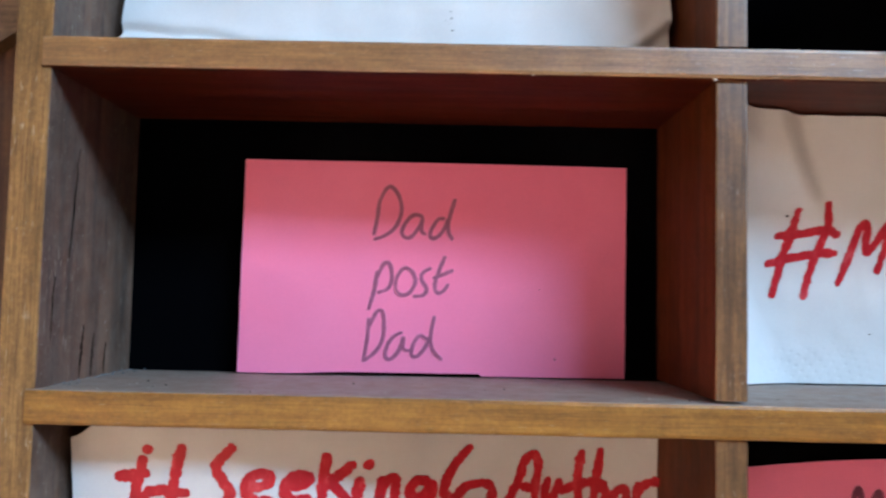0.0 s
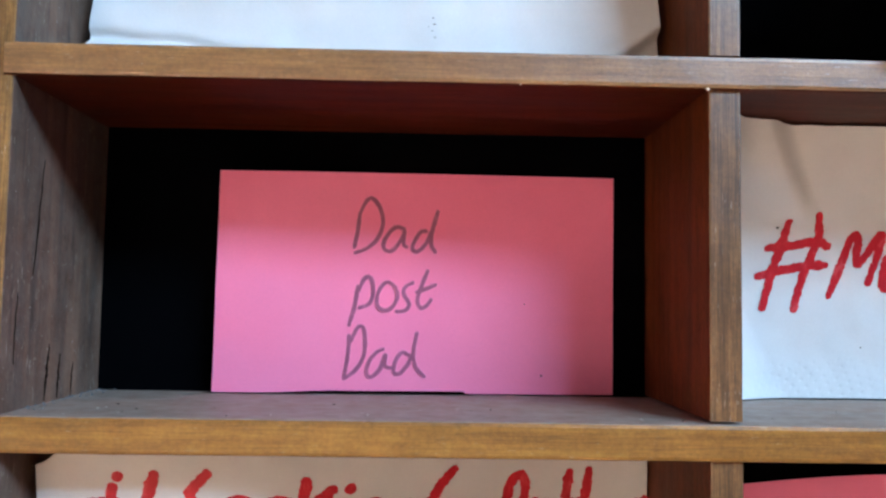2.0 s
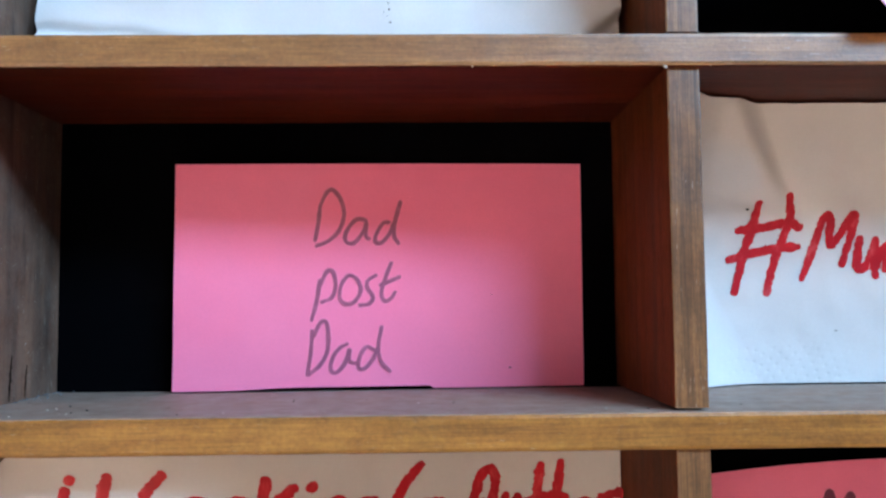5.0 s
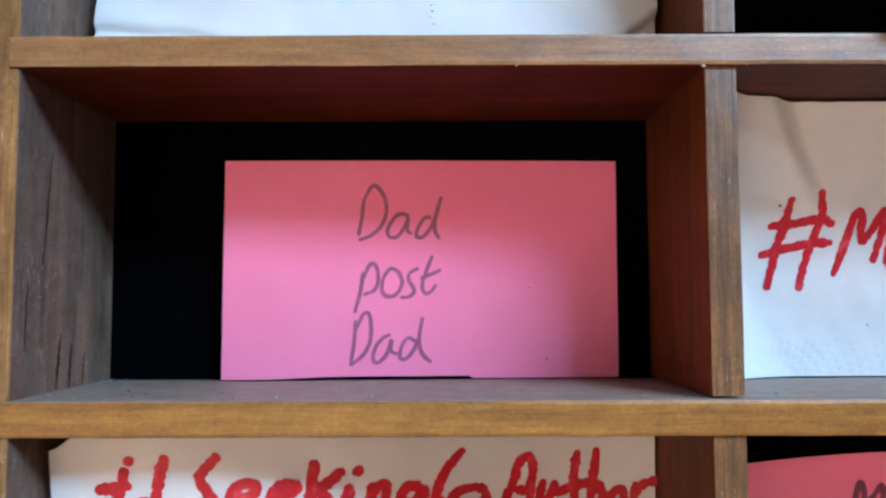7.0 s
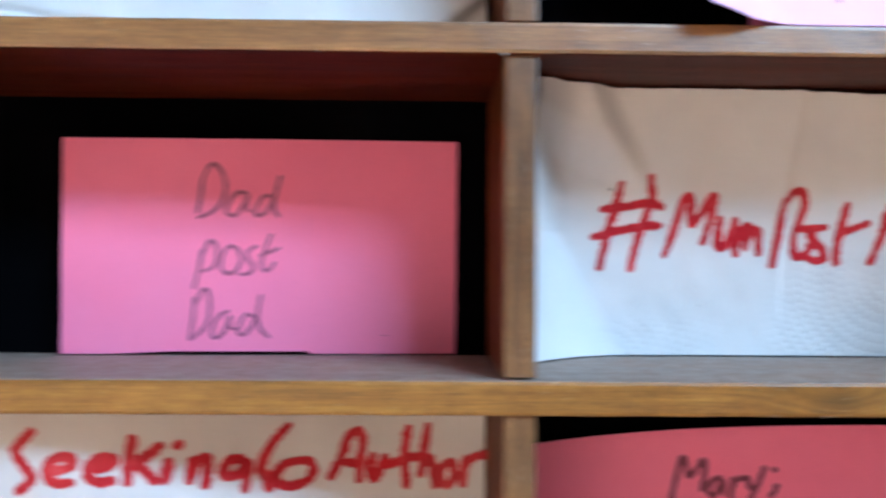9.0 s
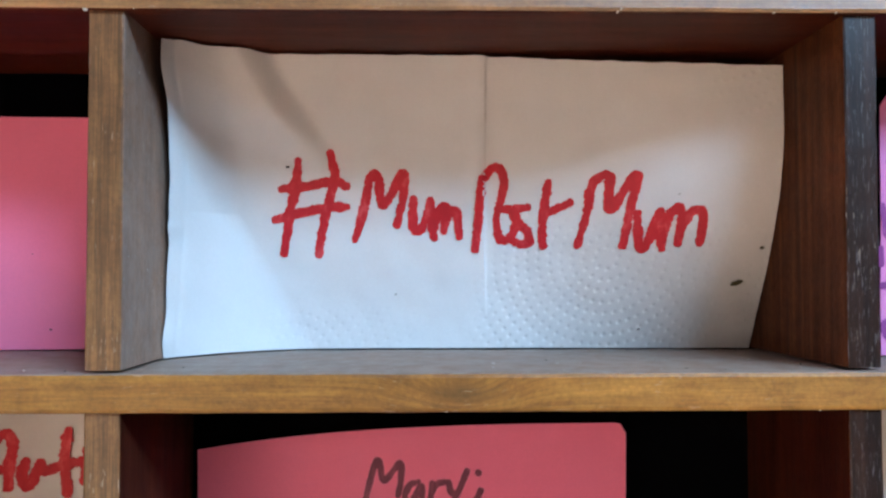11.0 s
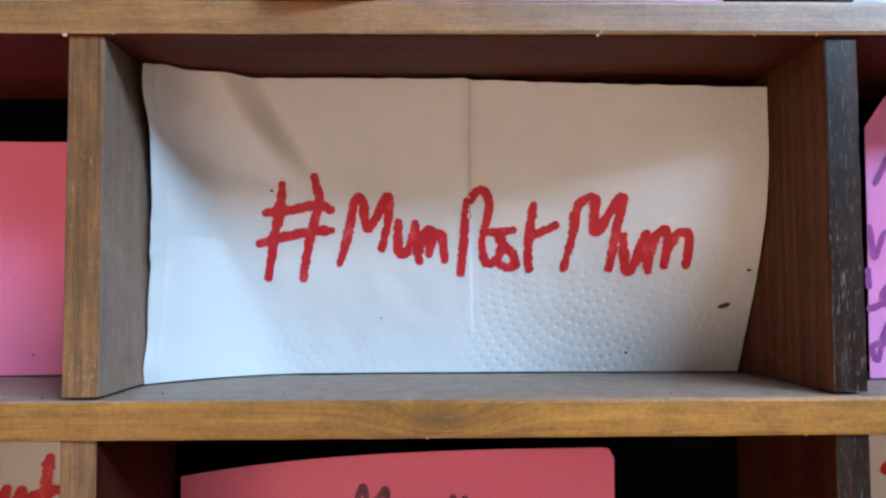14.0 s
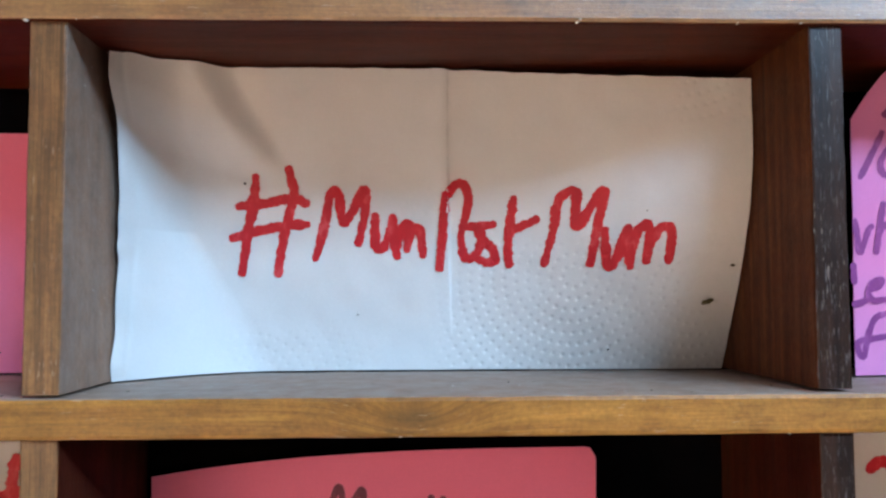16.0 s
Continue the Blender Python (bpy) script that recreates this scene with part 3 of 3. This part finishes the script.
mum = Sheet([(0.0082, 0.0325, 1.4005), (0.1773, 0.0600, 1.4005), (0.1774, 0.0328, 1.4806), (0.0112, 0.025, 1.4840)], napkin_bulge, high=napkin_high)
mum.thing("paper_napkin", 500, 240, 0.0016, NAPKIN, "folded white paper napkin with red marker writing and embossed dots", "napkin", "paper napkins")
write(mum, RED, 2.8, [
    ("hash", [[(30.9, 56.2), (29.6, 48.4), (28.0, 40.2), (26.3, 29.1)], [(40.5, 58.7), (41.7, 51.9), (39.6, 43.7), (37.8, 35.3), (36.9, 28.8)], [(25.5, 48.2), (33.4, 49.2), (41.3, 50.6), (45.4, 49.4)], [(23.5, 39.2), (31.7, 41.4), (40.1, 43.0), (45.4, 43.4)]]),
    ("M", [[(48.0, 33.5), (50.5, 42.2), (52.1, 50.5), (53.5, 52.8), (54.8, 51.9), (55.6, 45.6), (56.5, 43.9), (59.0, 47.3), (61.6, 52.6), (62.8, 52.0), (62.4, 45.7), (60.9, 38.0)]]),
    ("u", [[(65.7, 46.0), (65.7, 38.9), (66.8, 36.2), (68.8, 37.9), (70.8, 43.2), (71.0, 45.7)]]),
    ("m", [[(70.9, 44.4), (71.6, 39.0), (72.4, 34.2)], [(72.3, 37.3), (73.7, 42.4), (75.9, 43.3), (75.4, 36.4)], [(75.4, 37.3), (76.8, 41.6), (79.1, 42.1), (80.2, 34.7)]]),
    ("P", [[(86.6, 52.2), (86.0, 40.8), (85.3, 30.8)], [(87.3, 52.6), (90.1, 55.7), (92.3, 54.7), (93.5, 50.9), (92.4, 45.0)]]),
    ("o", [[(91.8, 43.3), (91.7, 38.2), (93.2, 33.9), (96.1, 34.8), (97.8, 39.1), (96.3, 42.8), (92.5, 43.3)]]),
    ("s", [[(101.0, 43.8), (97.0, 42.8), (97.8, 39.9), (101.1, 36.5), (102.1, 33.5), (99.6, 32.5), (97.0, 33.5)]]),
    ("t", [[(106.8, 51.1), (106.0, 44.1), (105.7, 37.3), (106.2, 31.8)], [(105.4, 42.1), (108.4, 42.7), (113.5, 45.1)]]),
    ("M", [[(116.4, 32.1), (118.6, 42.2), (119.4, 49.7), (122.4, 52.9), (124.3, 52.0), (124.5, 44.6), (125.5, 42.9), (128.2, 47.8), (131.4, 52.6), (131.9, 51.0), (130.6, 42.0), (129.5, 32.0)]]),
    ("u", [[(132.8, 41.6), (133.6, 33.6), (134.9, 31.1), (136.6, 33.6), (138.1, 39.4), (138.7, 41.8)]]),
    ("m", [[(139.0, 42.2), (139.6, 36.9), (140.4, 31.2)], [(140.4, 35.2), (141.6, 41.0), (144.0, 42.9), (145.0, 40.1), (144.7, 32.7)], [(145.3, 36.8), (147.2, 41.4), (149.7, 42.5), (151.0, 39.2), (150.8, 32.7)]]),
], shift=1.25)


# the napkin in the bottom row
def low_bulge(u, v):
    line = 0.565
    out = -0.0006 * smooth(line - 0.004, line + 0.004, u) + 0.0016 * noise.noise(Vector((u * 5, v * 3, 17)))
    out += 0.003 * smooth(0.75, 1.0, v) * math.exp(-((u - 0.16) / 0.1) ** 2)
    return out


def low_high(u):
    return 1.0 - 0.055 * smooth(0.05, 0.0, u)


def slant_bulge(u, v):
    """The left side stands forward, the right side lies on the backing."""
    a, b, c, d = 0.024, 0.060, 0.056, 0.018
    deep = 0.018 + 0.038 * smooth(0.25, 0.95, u) + 0.005 * (1 - v)
    return (1 - u) * (1 - v) * a + u * (1 - v) * b + u * v * c + (1 - u) * v * d - deep + 0.7 * low_bulge(u, v)


coauthor = Sheet([(-0.17, 0.024, 1.3068), (-0.0012, 0.06, 1.3068), (-0.0012, 0.056, 1.3895), (-0.1742, 0.018, 1.3895)], slant_bulge, high=low_high)
coauthor.thing("paper_napkin", 120, 60, 0.0016, NAPKIN, "folded white paper napkin with red marker handwriting", "napkin", "paper napkins")
write(coauthor, RED, 3.1, [
    ("hash", [[(21.7, 76.0), (21.9, 75.6)], [(20.5, 73.0), (19.0, 67.9), (16.8, 59.7)], [(13.2, 68.0), (17.2, 68.5), (21.1, 69.1)], [(31.6, 76.5), (30.2, 72.6), (28.3, 64.8), (27.0, 59.7)], [(18.7, 61.3), (23.3, 64.3), (31.9, 63.8)]]),
    ("S", [[(45.0, 76.6), (41.2, 72.6), (40.7, 70.3), (43.8, 64.8), (44.0, 62.9), (40.4, 59.8)]]),
    ("e", [[(48.5, 65.4), (53.1, 65.9), (55.4, 68.1), (53.2, 69.4), (49.6, 67.9), (48.4, 64.0), (51.1, 61.9), (54.5, 62.1)]]),
    ("e", [[(59.2, 65.7), (63.4, 65.8), (65.6, 67.6), (63.1, 68.7), (59.8, 67.1), (59.0, 63.7), (61.8, 61.8), (65.1, 62.1)]]),
    ("K", [[(70.4, 73.7), (69.6, 68.7), (68.8, 61.1)], [(77.4, 71.1), (73.7, 68.1), (70.1, 65.8)], [(71.1, 66.4), (73.6, 63.9), (75.9, 60.9)]]),
    ("i", [[(81.9, 71.1), (82.2, 70.7)], [(79.4, 66.4), (78.9, 63.5), (78.3, 60.7)]]),
    ("n", [[(85.7, 66.2), (85.3, 63.5), (84.6, 60.1)], [(85.7, 63.9), (87.8, 66.5), (89.5, 65.2), (88.7, 58.2)]]),
    ("g", [[(100.0, 63.6), (96.7, 65.4), (93.9, 63.5), (94.2, 60.5), (97.1, 60.6), (100.0, 63.6), (99.6, 59.6), (99.2, 55.7)]]),
    ("C", [[(111.3, 73.9), (106.9, 69.1), (103.7, 62.6), (104.7, 58.8), (106.0, 55.3)]]),
    ("o", [[(115.5, 62.9), (109.9, 62.0), (107.6, 58.5), (111.0, 55.4), (117.2, 57.0), (118.2, 61.3), (115.5, 62.9)]]),
    ("A", [[(123.5, 57.0), (127.2, 64.0), (129.1, 69.2), (132.3, 70.8), (133.4, 67.2), (132.6, 61.9), (132.1, 55.2)], [(128.1, 61.2), (130.3, 60.6), (132.7, 60.5)]]),
    ("u", [[(136.5, 62.5), (135.5, 58.1), (136.6, 55.2), (138.8, 57.9), (140.2, 61.8)]]),
    ("t", [[(147.6, 70.8), (146.4, 62.9), (147.1, 52.0)], [(141.1, 59.2), (148.6, 61.2), (155.2, 60.8)]]),
    ("h", [[(153.9, 71.3), (152.4, 60.9), (151.6, 55.5)], [(152.4, 58.7), (155.2, 59.0), (156.4, 51.7)]]),
    ("o", [[(161.3, 59.3), (158.3, 57.1), (158.3, 53.1), (160.9, 52.0), (162.7, 55.6), (161.3, 59.3)]]),
    ("r", [[(166.4, 60.4), (165.8, 56.7), (165.3, 52.0)], [(165.8, 57.4), (168.6, 60.7), (172.6, 61.8)]]),
])


# the pink note in the bottom row, with a curved top
def mary_high(u):
    top = 1.0 - 0.105 * (1 - u) ** 3.0
    if u > 0.975:
        top -= 0.045 * (1 - math.sqrt(max(0, 1 - ((u - 0.975) / 0.025) ** 2)))
    return top


mary = Sheet([(0.011, 0.06, 1.3065), (0.1385, 0.06, 1.3065), (0.1395, 0.0605, 1.3779), (0.01, 0.0605, 1.3779)], note_bulge, high=mary_high)
mary.thing("paper_note", 80, 30, 0.00035, PINK, "pink paper note with a curved top and grey handwriting", "paper note", "paper notes")
write(mary, PLUM, 1.9, [
    ("M", [[(49.3, 47.6), (52.2, 58.9), (53.7, 60.3), (55.2, 54.7), (59.8, 59.8), (60.1, 54.7), (59.3, 50.2)]]),
    ("a", [[(65.3, 54.3), (62.7, 53.1), (61.3, 49.7), (63.5, 48.5), (66.1, 53.1), (66.4, 48.8)]]),
    ("r", [[(69.5, 53.9), (69.2, 50.8), (68.7, 48.1)], [(69.2, 51.1), (70.9, 53.5), (73.3, 54.2)]]),
    ("y", [[(74.3, 54.2), (75.0, 51.1), (76.7, 50.7)], [(79.8, 57.5), (77.4, 51.7), (74.3, 45.9)]]),
    ("semicolon", [[(82.9, 57.0), (83.3, 56.6)], [(83.9, 51.6), (83.2, 49.9), (81.8, 48.2)]]),
], 0.15)


# the napkin in the top row
def top_bulge(u, v):
    out = 0.0016 * noise.noise(Vector((u * 5, v * 3, 31))) + 0.0008 * noise.noise(Vector((u * 14, v * 8, 12)))
    lip = 0.125 - 0.125 * smooth(0.0, 0.62, u) + 0.02 * noise.noise(Vector((u * 9, 2, 6)))
    out += 0.0085 * smooth(lip + 0.012, lip - 0.045, v) * smooth(0.66, 0.5, u) * (0.6 + 0.4 * smooth(0.0, 0.08, u))
    out -= 0.0022 * math.exp(-((v - lip - 0.03) / 0.02) ** 2) * smooth(0.66, 0.5, u)
    out -= 0.0018 * math.exp(-((v - lip + 0.035) / 0.008) ** 2) * smooth(0.2, 0.3, u) * smooth(0.52, 0.42, u)
    past = (u - 0.865) * 168 * 0.64 - v * 82 * 0.77
    out -= 0.0045 * smooth(-0.5, 1.5, past) - 0.0012 * math.exp(-((past + 2) / 2.0) ** 2) * smooth(0.3, 0.1, v)
    return out


upper = Sheet([(-0.1730, 0.034, 1.4935), (-0.0025, 0.034, 1.4935), (-0.0040, 0.046, 1.5755), (-0.1700, 0.046, 1.5755)], top_bulge)
upper.thing("paper_napkin", 140, 100, 0.0018, NAPKIN, "crumpled folded white paper napkin with red marker writing", "napkin", "paper napkins")
write(upper, RED, 3.2, [
    ("bar", [[(51, 40), (51, 34)], [(60, 40), (60, 34)], [(72, 40), (71, 34)]]),
    ("bar", [[(78, 40), (79, 32.5)], [(87, 40), (88, 34), (91, 33), (94, 36)], [(99, 40), (99, 34)]]),
    ("bar", [[(106, 40), (110, 34), (114, 35), (116, 40)], [(122, 40), (123, 35), (127, 36)], [(132, 38), (135, 37)]]),
])


# the bright note that sticks out over the upper shelf
def tongue_bulge(u, v):
    return 0.0110 * smooth(0.28, 0.0, u) * smooth(0.7, 0.0, v)


def tongue_low(u):
    return 0.045 * max(0.0, 1 - u / 0.14) + 0.05 * (1 - math.sqrt(max(0, 1 - (max(0, 0.04 - u) / 0.04) ** 2)))


tongue = Sheet([(0.0480, 0.0012, 1.4934), (0.1522, 0.0012, 1.4934), (0.1532, 0.016, 1.5600), (0.0480, 0.016, 1.5600)], tongue_bulge, low=tongue_low)
tongue.thing("paper_note", 60, 30, 0.00035, LIT_LILAC, "lilac pink paper note at the shelf edge, painted as brightly lit, with purple writing", "paper note", "paper notes")
write(tongue, FAINT, 1.3, [
    ("bar", [[(40, 7), (40, 11)], [(61, 7.5), (66, 7.5)], [(70, 6), (70, 10)], [(75, 6), (77, 10)], [(81, 5), (81, 10)], [(86, 5), (88, 10)], [(92, 4), (92, 10)], [(97, 4), (99, 10)]]),
], 0.15)
behind = Sheet([(0.0700, 0.016, 1.4935), (0.1590, 0.014, 1.4935), (0.1590, 0.026, 1.5580), (0.0700, 0.028, 1.5580)], flat)
behind.thing("paper_note", 20, 12, 0.00035, PINK, "darker pink paper note standing behind another note", "paper note", "paper notes")


# the lilac note beside the dark divider
def side_high(u):
    return 1.0 - 0.17 * (max(0, 0.09 - u) / 0.09) ** 1.25


side = Sheet([(0.2045, 0.035, 1.4005), (0.331, 0.046, 1.4005), (0.331, 0.038, 1.4838), (0.2045, 0.033, 1.4838)], note_bulge, high=side_high)
side.thing("paper_note", 80, 36, 0.00035, SHADED_LILAC, "mauve pink paper note, painted as shaded, with a rounded corner and purple writing", "paper note", "paper notes")
write(side, PURPLE, 1.8, [
    ("bar", [[(10.7, 71.7), (9.4, 70.3)]]),
    ("l", [[(8.6, 65.5), (6.1, 60.5), (2.3, 53.4)]]),
    ("o", [[(10.5, 61.5), (8.2, 57.9), (8.4, 54.7), (10.4, 53.8)]]),
    ("w", [[(0.4, 41.5), (1.0, 37.5), (1.8, 33.2), (4.2, 39.0), (5.2, 40.0)]]),
    ("h", [[(8.6, 46.1), (7.5, 40.3), (6.4, 33.1)], [(7.1, 37.5), (8.5, 40.3), (10.4, 39.7)]]),
    ("L", [[(-0.2, 29.6), (0.0, 25.0)], [(-0.1, 19.1), (1.5, 19.4), (3.8, 20.3)]]),
    ("e", [[(4.5, 22.9), (7.2, 24.1), (7.8, 25.6), (5.5, 25.0), (3.9, 22.3), (5.4, 20.1), (9.0, 20.4)]]),
    ("f", [[(8.9, 16.5), (5.7, 15.0), (3.6, 9.8), (2.5, 5.3), (1.2, 5.9), (1.0, 8.9), (5.1, 9.8), (8.8, 10.4)]]),
], 0.2)

for z0, tag in ((FLOOR_B - ROW, "low"), (FLOOR_B + ROW, "high")):
    deep = 0.016 if tag == "low" else 0.0
    s = Sheet([(0.1995 + deep * 0.4, 0.030 + deep, z0 + 0.0006), (0.3500, 0.045 + deep, z0 + 0.0006), (0.3480, 0.040 + deep, z0 + 0.0820), (0.1985 + deep * 0.4, 0.024 + deep, z0 + 0.0815)], low_bulge)
    s.thing("paper_napkin", 90, 50, 0.0016, NAPKIN, "folded white paper napkin with red marker strokes beside the dark divider", "napkin", "paper napkins")
    if tag == "low":
        write(s, RED, 3.2, [("bar", [[(6, 67), (9, 69), (12, 68)], [(15, 70), (14, 60)]])])
    else:
        write(s, RED, 3.2, [("bar", [[(6, 12), (9, 14), (12, 13)], [(4, 18), (14, 19)]])])


# ---- specks and crumbs ----
def speck(name, place, size, mat, label, category, squash=0.6):
    bm = bmesh.new()
    bmesh.ops.create_icosphere(bm, subdivisions=2, radius=size)
    for v in bm.verts:
        v.co *= 1 + 0.5 * noise.noise(v.co / size * 1.1 + Vector(place) * 300)
        v.co.z *= squash
        v.co += Vector(place)
    return tagged(new(name, mesh_of(name, bm, mat)), label, category)


for u, v, size, mat in ((0.951, 0.246, 0.0012, SPECK), (0.957, 0.253, 0.0010, SPECK), (0.946, 0.241, 0.0006, SPECK), (0.985, 0.374, 0.0007, SPECK), (0.797, 0.073, 0.00045, DARK_SPECK), (0.167, 0.651, 0.0005, DARK_SPECK), (0.84, 0.56, 0.00025, SPECK), (0.36, 0.2, 0.0003, SPECK)):
    speck("speck", mum.at(u, v, 0.0002), size, mat, "tiny dark speck stuck on the white napkin", "speck")
for u, v, size in ((0.598, 0.250, 0.00025), (0.600, 0.225, 0.00035), (0.597, 0.200, 0.0002), (0.602, 0.175, 0.0003), (0.590, 0.215, 0.00015)):
    speck("speck", upper.at(u, v, 0.0001), size, SPECK, "tiny brown speck stuck on the upper white napkin", "speck")
for u, v, size in ((0.815, 0.085, 0.00035), (0.77, 0.41, 0.0002)):
    speck("speck", dad.at(u, v, 0.0001), size, DARK_SPECK, "tiny dark speck stuck on the pink note", "speck")
rng = random.Random(4)
for k in range(52):
    x, y = rng.uniform(-0.17, 0.176), rng.uniform(0.002, 0.034)
    if -0.004 < x < 0.012:
        continue
    pale = rng.random() < 0.75
    speck("crumb", (x, y, FLOOR_B + 0.0003), rng.uniform(0.00012, 0.0003), CRUMB if pale else DARK_SPECK, "pale crumb of dust on the shelf board" if pale else "dark crumb of dirt on the shelf board", "crumb")


bm = bmesh.new()
for k in range(60):
    near = rng.random() ** 2
    x, y = XL + 0.0004 + 0.006 * near, rng.uniform(0.006, DEPTH - 0.001)
    made = bmesh.ops.create_icosphere(bm, subdivisions=1, radius=rng.uniform(0.0001, 0.00028))["verts"]
    sx, sy = rng.uniform(0.6, 2.2), rng.uniform(0.6, 2.2)
    for v in made:
        v.co = Vector((x + v.co.x * sx, y + v.co.y * sy, FLOOR_B + 0.0003 + max(v.co.z, -0.0003)))
tagged(new("dust_fluff", mesh_of("dust_fluff", bm, FLUFF)), "grey dust fluff gathered in the rear corner of the shelf", "dust", kind="stuff")


# ---- pale chips along the worn edges of the shelf ----
def chip(x, z, size):
    bm = bmesh.new()
    bmesh.ops.create_icosphere(bm, subdivisions=2, radius=1.0)
    for v in bm.verts:
        p = v.co * (1 + 0.55 * noise.noise(v.co * 1.3 + Vector((x * 700, z * 700, 0))))
        v.co = Vector((x + p.x * size * 0.8, 0.0006 + p.y * 0.00045, z + p.z * size * 0.7))
    part("chip", bm, CRUMB, shelf)


for x, z, size in ((-0.163, 1.4890, 0.0008), (-0.0585, 1.4898, 0.0009), (0.0455, 1.4915, 0.0013), (0.117, 1.4862, 0.0008), (0.1245, 1.4855, 0.0011), (0.1335, 1.4862, 0.0008), (-0.0010, 1.4847, 0.0008)):
    chip(x, z, size)
for k in range(34):
    z = rng.choice((1.3912, 1.3990, 1.4848, 1.4922))
    chip(rng.uniform(-0.17, 0.30), z + rng.uniform(-0.0002, 0.0002), rng.uniform(0.0002, 0.00045))
for x, top in ((0.0076, 1), (0.0000, 1), (0.1784, 2), (0.1784, 2), (0.1856, 2)):
    for k in range(4 * top):
        bm_z = rng.uniform(1.402, 1.483)
        bm = bmesh.new()
        bmesh.ops.create_icosphere(bm, subdivisions=2, radius=1.0)
        size = rng.uniform(0.0002, 0.0006)
        for v in bm.verts:
            p = v.co * (1 + 0.5 * noise.noise(v.co * 1.3 + Vector((bm_z * 900, 0, 0))))
            v.co = Vector((x + p.x * size * 0.5, 0.0022 + p.y * 0.0004, bm_z + p.z * size * 1.3))
        part("chip", bm, CRUMB, shelf)

# ---- slanted boards on the wall beside the shelf ----
for k in range(9):
    bm = slab((-0.16, -0.0070, -0.0085), (0.16, 0.0, 0.0085))
    for v in bm.verts:
        v.co = pose(-0.315, RY1 - 0.0004, 1.455 + 0.0225 * k, 0, -34, 0) @ v.co
    for v in bm.verts:
        v.co.x = min(v.co.x, -0.1875)
    part("wall_board", bm, WALL_BOARD, wall_north)
